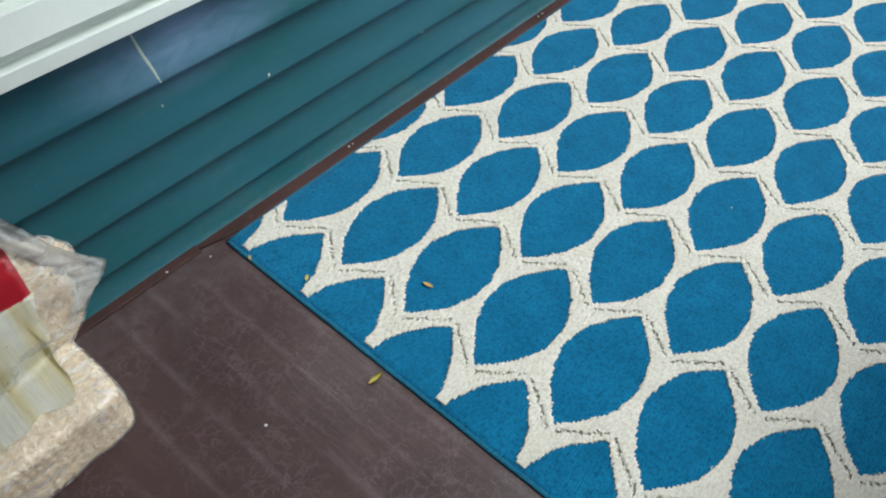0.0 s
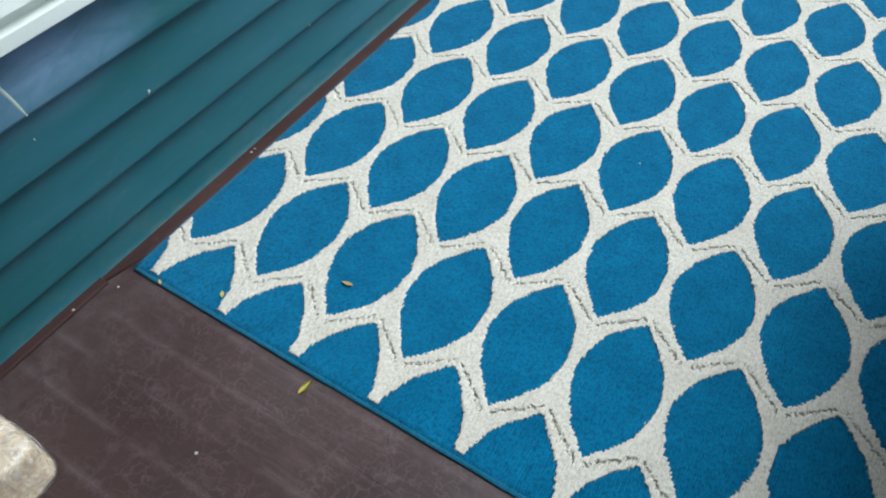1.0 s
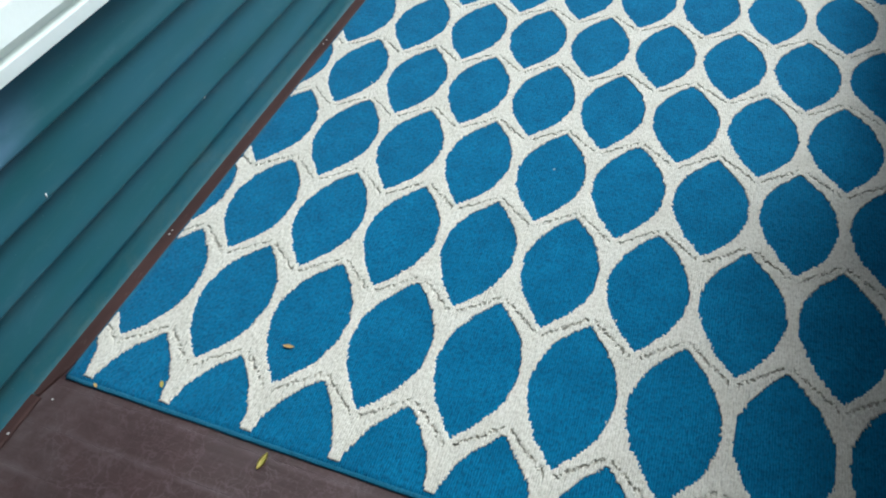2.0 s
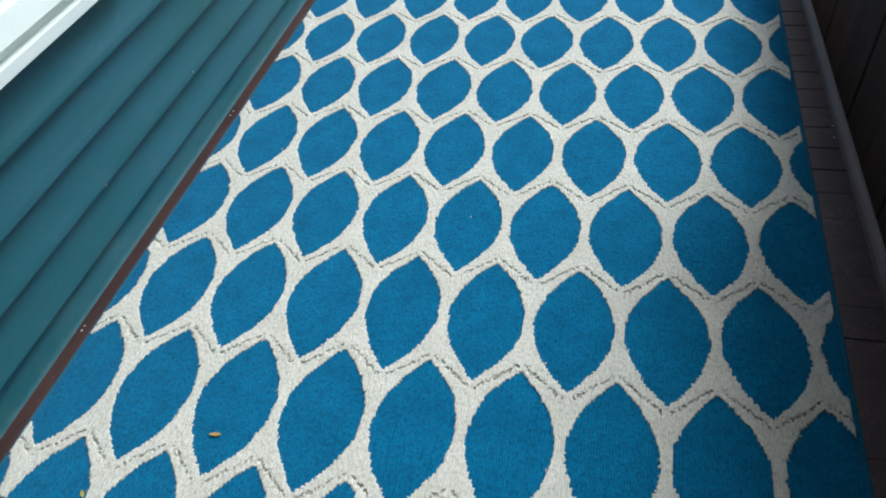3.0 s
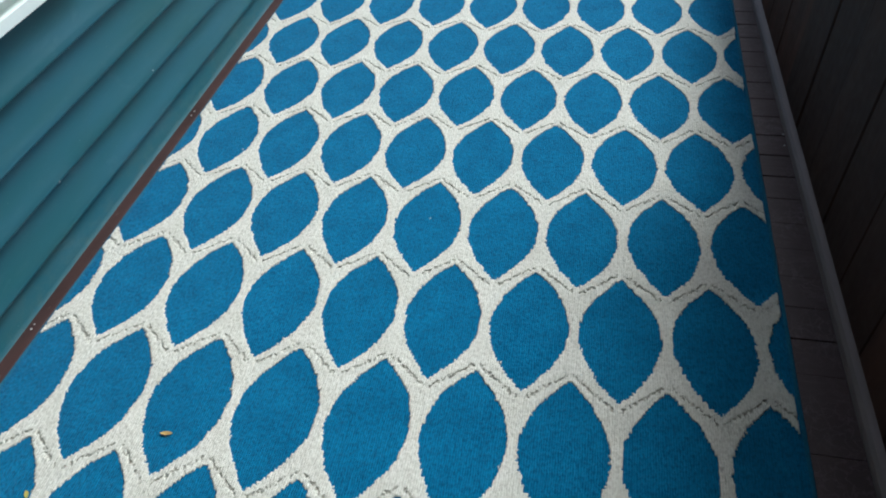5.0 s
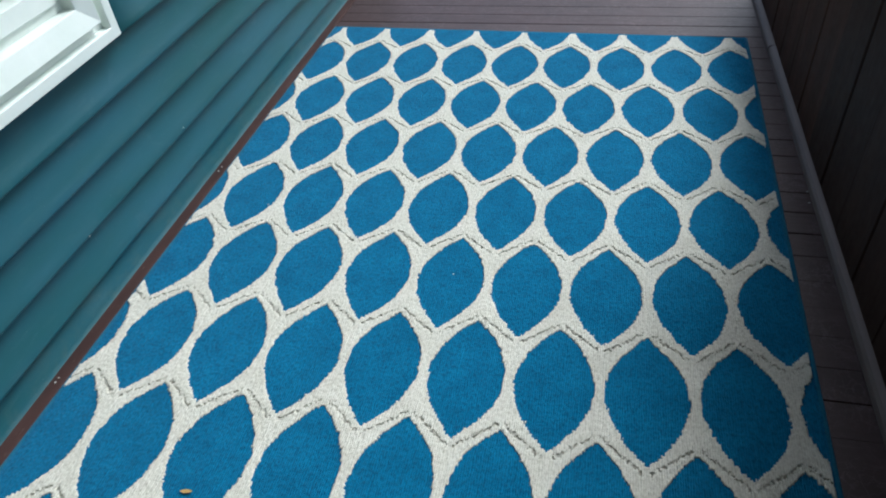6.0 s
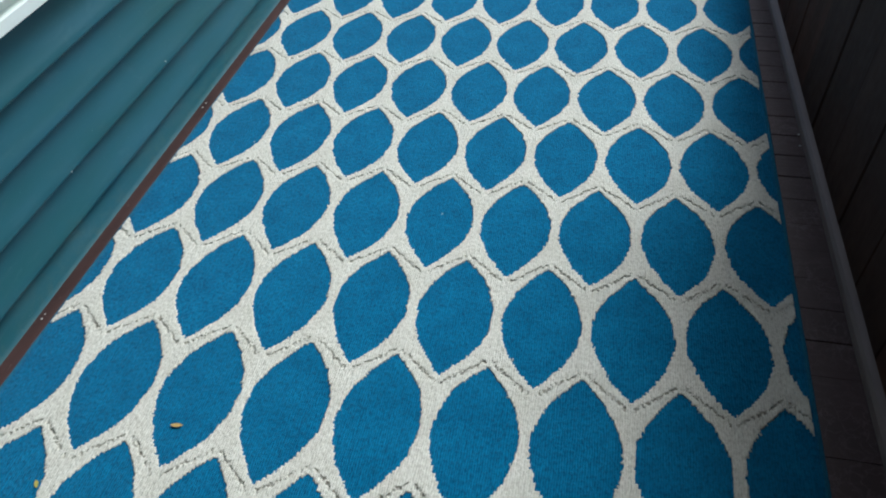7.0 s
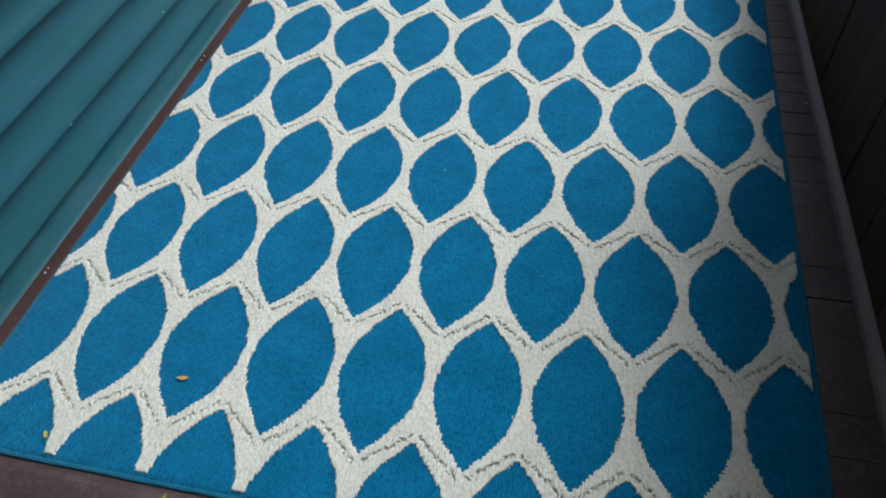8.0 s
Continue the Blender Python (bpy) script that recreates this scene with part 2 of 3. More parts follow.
# ---- ground outside ----
GRASS = material("lawn", (0.05, 0.09, 0.03), 0.9)
gn = Nodes(GRASS)
gn.color(gn.ramp(gn.noise(gn.place(), 1.5, 6, 0.7), (0.3, (0.035, 0.07, 0.02)), (0.7, (0.09, 0.13, 0.05))))
bm = bmesh.new()
bmesh.ops.create_grid(bm, x_segments=20, y_segments=20, size=600)
ground = part("ground", bm, GRASS)
ground.location.z = -0.55
tagged(ground, "green lawn around the porch", "lawn", kind="structure")

# ---- house wall with its window opening ----
WIN_Y0, WIN_Y1, WIN_Z0, WIN_Z1 = -0.75, 0.862, 0.548, 1.75
wall = empty("wall_west")
tagged(wall, "house wall clad in teal-green lap siding", "wall", kind="structure")
CORE = wood_paint("wall_sheathing", (0.2, 0.2, 0.18), (0.3, 0.29, 0.26))
bm = bmesh.new()
for y0, y1, z0, z1 in ((Y0, WIN_Y0, -0.1, 2.5), (WIN_Y1, Y1, -0.1, 2.5), (WIN_Y0, WIN_Y1, -0.1, WIN_Z0), (WIN_Y0, WIN_Y1, WIN_Z1, 2.5)):
    bmesh.ops.create_cube(bm, size=1, matrix=Matrix.LocRotScale((-0.205, (y0 + y1) / 2, (z0 + z1) / 2), None, (0.19, y1 - y0, z1 - z0)))
part("sheathing", bm, CORE, wall)

COURSE, FIRST = 0.1077, -0.0268


def siding_board(z, y0, y1, zmax=9.0):
    """One course: a rolled lower butt, a gently hollow face that runs up under the next course."""
    face = []
    for k in range(9):
        s = k / 8
        x = -0.0785 - 0.0210 * (1 - (1 - s) ** 2.2)
        face.append((x, min(z + 0.004 + (COURSE + 0.006) * s, zmax)))
    butt = [(-0.0835, z - 0.0015), (-0.0805, z - 0.0012), (-0.0788, z + 0.001)]
    back = [(-0.106, min(z + COURSE + 0.010, zmax)), (-0.109, z + 0.004)]
    seen, outline = set(), []
    for q in butt + face + back:
        if q not in seen:
            seen.add(q)
            outline.append(q)
    outline = [(x, max(q, 0.002)) for x, q in outline]
    if z < 0:                               # the starter course leans out a little at its foot
        outline = [(x + 0.007 * max(0.0, 1 - q / 0.075), q) for x, q in outline]
    cuts = max(2, int((y1 - y0) / 0.12))
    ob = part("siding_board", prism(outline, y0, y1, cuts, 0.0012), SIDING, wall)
    for f in ob.data.polygons:
        f.use_smooth = len(f.vertices) == 4 and abs(f.normal.y) < 0.5
    return ob


k = 0
while FIRST + k * COURSE < 2.4:
    z = FIRST + k * COURSE
    if z + COURSE <= 0.525 or z > WIN_Z1 + 0.03:
        siding_board(z, Y0, Y1)
    elif z < 0.525:
        siding_board(z, Y0, WIN_Y1 + 0.022, 0.530)
        siding_board(z, WIN_Y1 + 0.0225, Y1)
    else:
        siding_board(z, Y0, WIN_Y0 - 0.02)
        siding_board(z, WIN_Y1 + 0.0225, Y1)
    k += 1

# red-brown strip along the foot of the siding, in two lengths
strip = tagged(empty("baseboard"), "thin red-brown painted strip at the siding's foot", "trim", kind="structure")
bm = prism([(-0.095, 0.0), (-0.0510, 0.0), (-0.0505, 0.003), (-0.0530, 0.0052), (-0.060, 0.0062), (-0.075, 0.0060), (-0.095, 0.0060)], -0.166, Y1, 70, 0.0016)
for v in bm.verts:                          # it narrows towards its joint, past the rug's corner
    v.co.x = min(v.co.x, -0.050 - 0.0200 * min(1.0, max(0.0, (-0.085 - v.co.y) / 0.075)))
part("strip_length", bm, STRIP, strip)
part("strip_length", prism([(-0.092, 0.0), (-0.0635, 0.0), (-0.0625, 0.004), (-0.066, 0.0075), (-0.092, 0.009)], Y0, -0.168, 20, 0.0012), STRIP, strip)

# ---- window ----
window = tagged(empty("window_1", (-0.07, 0.1, 0.53)), "white vinyl window with stepped frame set in teal siding", "window", kind="structure")


def ring(name, y0, y1, z0, z1, wid, x0, x1, mat, bevel=0.002, slope=0.0, label=""):
    """Four mitred-looking bars round an opening, as one frame."""
    bm = bmesh.new()
    inner = [(y0 + wid, z0 + wid), (y1 - wid, z0 + wid), (y1 - wid, z1 - wid), (y0 + wid, z1 - wid)]
    outer = [(y0, z0), (y1, z0), (y1, z1), (y0, z1)]
    vo = [bm.verts.new((x1, *q)) for q in outer]
    vi = [bm.verts.new((x1 - slope, *q)) for q in inner]
    bo = [bm.verts.new((x0, *q)) for q in outer]
    bi = [bm.verts.new((x0, *q)) for q in inner]
    for i in range(4):
        j = (i + 1) % 4
        for quad in ((vo[i], vo[j], vi[j], vi[i]), (bo[j], bo[i], bi[i], bi[j]), (bo[i], bo[j], vo[j], vo[i]), (vi[i], vi[j], bi[j], bi[i])):
            bm.faces.new(quad)
    if bevel:
        bmesh.ops.bevel(bm, geom=bm.edges[:], offset=bevel, segments=2, profile=0.5, affect="EDGES")
    ob = part(name, bm, mat, None, label)
    ob.parent = window
    ob.matrix_parent_inverse = Matrix.Translation((0.07, -0.1, -0.53))
    return ob


E0, E1, F0, F1 = WIN_Y0 - 0.02, WIN_Y1 + 0.020, 0.522, WIN_Z1 + 0.02
ring("outer_lip", E0, E1, F0, F1, 0.026, -0.112, -0.058, VINYL)
ring("channel", E0 + 0.0262, E1 - 0.0262, F0 + 0.0262, F1 - 0.0262, 0.023, -0.112, -0.080, VINYL, 0.0)
ring("frame_face", E0 + 0.0494, E1 - 0.0494, F0 + 0.0494, F1 - 0.0494, 0.048, -0.16, -0.056, VINYL, 0.002, 0.012)
ring("step", E0 + 0.0976, E1 - 0.0976, F0 + 0.0976, F1 - 0.0976, 0.022, -0.17, -0.098, VINYL, 0.001)
ring("sash", E0 + 0.1198, E1 - 0.1198, F0 + 0.1198, F1 - 0.1198, 0.040, -0.17, -0.086, VINYL, 0.002, 0.004)
GLASS = material("window_glass", (0.9, 0.95, 0.93), 0.02)
GLASS.node_tree.nodes["Principled BSDF"].inputs["Transmission Weight"].default_value = 1.0
bm = box(-0.140, -0.134, E0 + 0.148, E1 - 0.148, F0 + 0.148, F1 - 0.148)
pane = part("pane", bm, GLASS)
pane.parent, pane.matrix_parent_inverse = window, Matrix.Translation((0.07, -0.1, -0.53))
BLIND = wood_paint("white_blind", (0.62, 0.63, 0.58), (0.7, 0.71, 0.66), amount=0.02)
blind = part("blind", box(-0.178, -0.172, E0 + 0.12, E1 - 0.12, F0 + 0.12, F1 - 0.12), BLIND)
blind.parent, blind.matrix_parent_inverse = window, Matrix.Translation((0.07, -0.1, -0.53))

# ---- ceiling, added roof and end wall, knee wall ----
ceiling = part("ceiling", box(-0.3, 0.30, Y0, Y1, 2.5, 2.56), CEILING)
# unseen roof, added to cut the sky light on the near end
roof = part("porch_roof", box(0.302, 1.95, Y0, 0.70, 2.5, 2.56), CEILING)
tagged(roof, "unseen pale roof, added to dim the porch's near end", "roof", kind="structure")
tagged(ceiling, "pale painted eave soffit along the house", "ceiling", kind="structure")
# end wall behind the camera, added to keep the sky off the near floor
end_wall = part("wall_south", box(-0.3, 1.95, Y0 - 0.12, Y0 - 0.002, -0.1, 2.5), WALLBOARD)
tagged(end_wall, "unseen dark brown end wall, added to block the sky behind", "wall", kind="structure")

SKEW = -0.7                                  # the knee wall runs a little askew
knee = tagged(empty("wall_east", (1.605, 0.5, 0)), "dark brown knee wall of vertical boards", "wall", kind="structure")
knee.rotation_euler.z = radians(-SKEW)
PITCH = 0.18
bd = box(0.0, 0.022, -PITCH / 2 + 0.0012, PITCH / 2 - 0.0012, 0.0, 0.52, 0.003, 1)
board_mesh = bpy.data.meshes.new("wall_board")
bmesh.ops.recalc_face_normals(bd, faces=bd.faces)
bd.to_mesh(board_mesh)
bd.free()
board_mesh.materials.append(WALLBOARD)
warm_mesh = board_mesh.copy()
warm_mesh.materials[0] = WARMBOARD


def knee_top(y):
    """The wall's height: level beside the near half of the rug, raked down towards the porch's open end. The unseen
    rake is made up to let light onto the far right.
    """
    return 0.52 - 0.17 * min(0.80, max(0.0, y - 0.70))


def raked(x0, x1, y0, low, high):
    """A slab along the wall between two heights, each given as a function of y."""
    bm = bmesh.new()
    rows = [[bm.verts.new((x, y, z)) for x, z in ((x0, low(y)), (x1, low(y)), (x1, high(y)), (x0, high(y)))] for y in (y0, 0.70, 1.50, 1.98)]
    for a, b in zip(rows, rows[1:]):
        for i in range(4):
            bm.faces.new((a[i], a[(i + 1) % 4], b[(i + 1) % 4], b[i]))
    bm.faces.new(rows[0])
    bm.faces.new(rows[-1])
    return bm


# boards at both ends are redder and paler than the middle run
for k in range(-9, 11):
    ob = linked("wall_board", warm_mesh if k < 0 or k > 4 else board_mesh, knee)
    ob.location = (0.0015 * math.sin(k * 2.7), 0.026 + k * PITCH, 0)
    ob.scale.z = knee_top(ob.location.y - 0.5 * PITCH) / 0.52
part("backing", raked(0.024, 0.10, -1.62, lambda y: -0.1, lambda y: knee_top(y) - 0.001), WALLBOARD, knee)
part("cap_rail", raked(0.024, 0.13, 0.652, lambda y: knee_top(y) + 0.001, lambda y: knee_top(y) + 0.022), WALLBOARD, knee)
# added height, nearly all out of view, that shades the near right
part("upper_panel", box(0.0, 0.10, -1.62, 0.65, 0.522, 0.88), WALLBOARD, knee)
# rounded shoe moulding along its foot
shoe_profile = [(-0.001, 0.0), (-0.024, 0.0), (-0.024, 0.004), (-0.0205, 0.012), (-0.014, 0.0175), (-0.006, 0.020), (-0.001, 0.021)]
for y0, y1, dx, dz in ((-1.6, 1.045, 0.0, 0.0), (1.0455, 1.452, 0.0012, -0.0005), (1.4525, 1.98, -0.0008, 0.0005)):
    part("shoe_moulding", prism([(x + dx * (x < -0.002), z + dz * (z > 0)) for x, z in shoe_profile], y0, y1, 24, 0.002), SHOE, knee, "brown painted shoe moulding")

# ---- rug ----
P, Q = 0.18, 0.2721          # cell pitch across, row pitch along
RX0, RX1, RY0 = -0.045, 1.504, -0.112
rug = tagged(empty("rug", (0.72, 0.97, 0)), "blue rug with raised cream ogee lattice on brown boards", "rug")
RUG_INV = Matrix.Translation((-0.72, -0.97, 0))


def rug_side(y):
    return 1.486 + 0.008 * y


def rug_far(x):
    return 2.076 - 0.026 * x


def rug_pattern():
    """Which tufts are cream, which are carved low, on a grid of tufts."""
    dx, dy = 0.0024, 0.0034
    xs, ys = np.arange(RX0, RX1, dx), np.arange(RY0, 2.08, dy)
    gx, gy = np.meshgrid(xs + dx / 2, ys + dy / 2, indexing="ij")
    rng = np.random.RandomState(5)
    wob = 0.012 * np.sin(gx * 61 + 2 * np.sin(gy * 37)) * np.sin(gy * 53 + 1.3)
    # tufts stand two by two, so that every curve steps
    tx, ty = (np.floor(gx / (2 * dx)) + 0.5) * 2 * dx, (np.floor(gy / (2 * dy)) + 0.5) * 2 * dy
    key = np.sin(tx * 9137.0 + ty * 5171.0) * 43758.5453
    tuft = key - np.floor(key) - 0.5
    u = (0.45 * gx + 0.55 * tx) / P + rng.normal(0, 0.003, gx.shape) + wob + 0.012 * tuft
    v = (0.45 * gy + 0.55 * ty + 0.004 * gx * gy) / Q + rng.normal(0, 0.0025, gx.shape) + 0.007 * tuft
    blue, carved = np.zeros(gx.shape, bool), np.zeros(gx.shape, bool)
    prof_s = (0.0, 0.15, 0.3, 0.5, 0.7, 0.85, 0.93, 1.0)
    prof_w = (0.444, 0.437, 0.409, 0.345, 0.237, 0.130, 0.068, 0.0)
    for r in range(-1, 8):
        b = u - (0.5 if r % 2 else 0.0)
        du = np.abs(b - np.round(b))
        s = np.abs(2 * (v - r) / 1.133 - 1)
        lean = np.where(v < r + 0.5, np.clip((b - np.round(b)) * -9, 0, 1) * np.clip(s * 2.2, 0, 1), 0.0)
        blue |= (s < 1) & (du < np.interp(s, prof_s, prof_w) - 0.019 * lean)
        # carved line along the middle of each slanting arm above row r
        a = np.clip(du / 0.5, 0, 1)
        line = r + 1.190 - 0.262 * a
        off = (v - line) * Q
        carved |= (np.abs(off + 0.0016 * np.sin(gx * 310) + 0.0011 * np.sin(gx * 870 + gy * 40)) < 0.0036) & (a > 0.06) & (a < 0.93)
    carved &= (np.sin(gx * 420 + 3 * np.sin(gy * 90)) + rng.normal(0, 1.0, gx.shape)) > -1.0
    far = rug_far(gx)
    edge = (gx < RX0 + 0.003) | (gx > rug_side(gy) - 0.007) | (gy < RY0 + 0.011) | (gy > far - 0.016)
    inside = (gy < far - 0.003) & (gx < rug_side(gy) - 0.002)
    deep = carved & (np.sin(gx * 690 + 2.2 * np.sin(gy * 140)) + rng.normal(0, 0.7, gx.shape) > 0.40)
    return xs, ys, dx, dy, blue | edge, carved & ~blue & ~edge, deep & ~blue & ~edge, inside


def rug_meshes():
    xs, ys, dx, dy, blue, carved, deep, inside = rug_pattern()
    nx, ny = len(xs), len(ys)
    rng = np.random.RandomState(9)
    vx, vy = np.meshgrid(np.append(xs, xs[-1] + dx), np.append(ys, ys[-1] + dy), indexing="ij")
    idx = np.arange((nx + 1) * (ny + 1)).reshape(nx + 1, ny + 1)

    def corners(c):
        i, j = np.nonzero(c)
        return np.stack([idx[i, j], idx[i + 1, j], idx[i + 1, j + 1], idx[i, j + 1]], 1)

    def compact(v, f, name, mat):
        used, inv = np.unique(f, return_inverse=True)
        return mesh_of(name, v[used].tolist(), inv.reshape(f.shape).tolist(), mat, True)

    jx, jy = rng.normal(0, 0.0004, vx.shape), rng.normal(0, 0.0005, vx.shape)
    zb = 0.0064 + rng.normal(0, 0.00035, vx.shape) + 0.0006 * np.sin(vx * 9) * np.sin(vy * 7)
    low = np.stack([vx + jx, vy + jy, zb], -1).reshape(-1, 3)
    zc = 0.0084 + rng.normal(0, 0.00055, vx.shape) + 0.0006 * np.sin(vx * 9) * np.sin(vy * 7)
    rib = (np.where(np.arange(nx + 1) % 2, 0.00020, -0.00020) * rng.uniform(-0.25, 1.25, nx + 1))[:, None]
    zb += rib * (0.8 + 0.6 * rng.rand(*vx.shape))
    zc += rib * 0.7 * rng.rand(*vx.shape)
    zc += 0.0007 * np.sin(vx * 830 + 2.5 * np.sin(vy * 310)) * np.sin(vy * 560 + 2.0 * np.sin(vx * 270))
    inset = np.minimum.reduce([vx - RX0, rug_side(vy) - vx, vy - RY0, rug_far(vx) - vy])
    roll = np.clip(inset / 0.010, 0, 1) ** 0.6
    zb = 0.0026 + (zb - 0.0026) * roll
    low[:, 2] = zb.ravel()
    high = np.stack([vx + jx, vy + jy, zc], -1).reshape(-1, 3)
    ground_cells = inside & ~carved
    cream = ~blue & inside & ~carved           # carved lines are furrows, here and there open down to the backing
    furrow = carved & inside & ~deep
    top = corners(cream)
    # skirts of the cream pile
    n = len(low)
    sides = []
    pad = np.pad(cream, 1)
    for di, dj, a, b in ((-1, 0, 3, 0), (1, 0, 1, 2), (0, -1, 0, 1), (0, 1, 2, 3)):
        open_side = cream & ~pad[1 + di:1 + di + nx, 1 + dj:1 + dj + ny]
        q = corners(open_side)
        sides.append(np.stack([q[:, a], q[:, b], q[:, b] + n, q[:, a] + n], 1)[:, ::-1])
    skirt = low.copy()
    skirt[:, 2] = 0.0038
    sunk = high.copy()
    sunk[:, 2] = 0.0058 + rng.normal(0, 0.0005, len(sunk))
    field = compact(low, corners(ground_cells), "field", BLUE)
    lattice = compact(np.concatenate([high, skirt, sunk]), np.concatenate([top] + sides + [corners(furrow) + 2 * n]), "lattice", CREAM)
    return field, lattice


field_mesh, lattice_mesh = rug_meshes()
for me, name, label in ((field_mesh, "field", "ribbed blue pile"), (lattice_mesh, "lattice", "raised cream ogee lattice with carved lines")):
    ob = linked(name, me, rug, label)
    ob.matrix_parent_inverse = RUG_INV
# backing and the bound edge
bm = bmesh.new()
cs = [(RX0, RY0), (rug_side(RY0), RY0), (rug_side(2.04), rug_far(1.5)), (RX0, rug_far(RX0))]
lo, hi = [bm.verts.new((*q, 0.001)) for q in cs], [bm.verts.new((*q, 0.0040)) for q in cs]
bm.faces.new(lo[::-1])
bm.faces.new(hi)
for i in range(4):
    bm.faces.new((lo[i], lo[(i + 1) % 4], hi[(i + 1) % 4], hi[i]))
part("backing", bm, JUTE, rug).matrix_parent_inverse = RUG_INV


def cord(a, b, r=0.0026, z=0.0022, segs=60):
    """A bound edge: a slightly uneven flattened cord from a to b."""
    bm = bmesh.new()
    a, b = Vector((*a, z)), Vector((*b, z))
    d = (b - a).normalized()
    side = Vector((-d.y, d.x, 0))
    rows = []
    for k in range(segs + 1):
        p = a.lerp(b, k / segs) + side * 0.0010 * noise.noise(Vector((k * 0.7, a.x * 5, a.y * 3)))
        rr = r * (1 + 0.12 * noise.noise(Vector((k * 1.9, 3, a.y))))
        rows.append([bm.verts.new(p + side * rr * 2.3 * math.cos(t) + Vector((0, 0, rr * 1.05 * math.sin(t)))) for t in [i * math.tau / 8 for i in range(8)]])
    for q, s in zip(rows, rows[1:]):
        for i in range(8):
            bm.faces.new((q[i], q[(i + 1) % 8], s[(i + 1) % 8], s[i])).smooth = True
    bm.faces.new(rows[0])
    bm.faces.new(rows[-1])
    return bm


for i in range(4):
    part("binding", cord(cs[i], cs[(i + 1) % 4]), BIND, rug, "stitched blue edge binding").matrix_parent_inverse = RUG_INV

# ---- bag of wood shavings ----
SHAVE = material("packed_wood_shavings", (0.6, 0.45, 0.3), 0.7, spec=0.2)
sn = Nodes(SHAVE)
flake = sn.noise(sn.place((1, 0.6, 1)), 120, 5, 0.7, 0.5)
c1 = sn.ramp(flake, (0.30, (0.46, 0.32, 0.18)), (0.46, (0.68, 0.53, 0.35)), (0.62, (0.80, 0.68, 0.50)))
sn.color(sn.mix(sn.math("MULTIPLY", sn.ramp(sn.noise(sn.place((1, 0.8, 1)), 24, 6, 0.7, 1.2), (0.52, (0, 0, 0)), (0.66, (1, 1, 1))), 0.5), c1, (0.82, 0.74, 0.58)))
sn.bump(flake, 0.5, 0.006)
FLAKE = material("curled_shaving", (0.7, 0.55, 0.35), 0.6, spec=0.25)
fn = Nodes(FLAKE)
isle = fn.add("ShaderNodeNewGeometry").outputs["Random Per Island"]
fn.color(fn.ramp(isle, (0.0, (0.62, 0.46, 0.28)), (0.25, (0.75, 0.60, 0.40)), (0.7, (0.82, 0.70, 0.50)), (1.0, (0.87, 0.79, 0.62))))
fn.bump(fn.noise(fn.place((1, 1, 1)), 300, 3), 0.3, 0.001)


def film_material(name, white, gloss, scale):
    """Clear crumpled plastic: see-through, glossy, milky along its creases."""
    m = material(name, (0.93, 0.92, 0.88), 0.4)
    n = Nodes(m)
    t = m.node_tree
    fold = n.noise(n.place((1, 0.55, 1)), scale, 4, 0.55, 1.4)
    ridge = n.math("ABSOLUTE", n.math("SUBTRACT", fold, 0.5))
    n.bump(ridge, 0.9, 0.012)
    n.bump(n.noise(n.place((1, 0.7, 1)), scale * 3.2, 4, 0.6, 0.8), 0.4, 0.004)
    clear, shine, merged = n.add("ShaderNodeBsdfTransparent"), n.add("ShaderNodeBsdfGlossy", Roughness=0.30), n.add("ShaderNodeMixShader")
    clear.inputs[0].default_value = (0.97, 0.98, 0.98, 1)
    n.link(n.b.inputs["Normal"].links[0].from_socket, shine.inputs["Normal"])
    merged.inputs[0].default_value = gloss
    n.link(clear.outputs[0], merged.inputs[1])
    n.link(shine.outputs[0], merged.inputs[2])
    milk = n.add("ShaderNodeMixShader")
    crease = n.ramp(ridge, (0.0, (1, 1, 1)), (0.055, (0, 0, 0)))
    worn = n.ramp(n.noise(n.place(), scale * 0.6, 3), (0.42, (0, 0, 0)), (0.6, (1, 1, 1)))
    n.link(n.math("ADD", n.math("MULTIPLY", n.math("MULTIPLY", crease, worn), 0.38), white), milk.inputs[0])
    n.link(merged.outputs[0], milk.inputs[1])
    n.link(n.b.outputs[0], milk.inputs[2])
    n.link(milk.outputs[0], t.nodes["Material Output"].inputs["Surface"])
    return m


FILM = film_material("clear_film", 0.62, 0.20, 24)
WRAP = film_material("clear_wrap", 0.12, 0.055, 13)


def puffed(x0, x1, y0, y1, z0, z1, power, seed, amp, shear=0.0, lean=0.0):
    """A stuffed pillow-like block with a rumpled skin."""
    bm = bmesh.new()
    bmesh.ops.create_cube(bm, size=2)
    bmesh.ops.subdivide_edges(bm, edges=bm.edges[:], cuts=34, use_grid_fill=True)
    c = Vector(((x0 + x1) / 2, (y0 + y1) / 2, (z0 + z1) / 2))
    h = Vector(((x1 - x0) / 2, (y1 - y0) / 2, (z1 - z0) / 2))
    for v in bm.verts:
        q = v.co
        k = (abs(q.x) ** power + abs(q.y) ** power + abs(q.z) ** power) ** (1 / power)
        d = Vector((q.x / k, q.y / k, q.z / k))
        p = Vector((d.x * h.x, d.y * h.y, d.z * h.z)) + c
        w = amp * (noise.noise(p * 9 + Vector((seed, 0, 0))) + 0.45 * noise.noise(p * 26 + Vector((0, seed, 0))) + 0.5 * (0.35 - abs(noise.noise(p * 17 + Vector((seed, seed, 0))))) + 0.40 * (0.3 - abs(noise.noise(Vector((p.x * 38, p.y * 22, p.z * 38)) + Vector((0, 0, seed))))))
        p += d.normalized() * w
        p.y += shear * (p.z - z0)
        p.x += lean * (p.z - z0)
        p.z = max(p.z, 0.002)
        v.co = p
    for f in bm.faces:
        f.smooth = True
    return bm


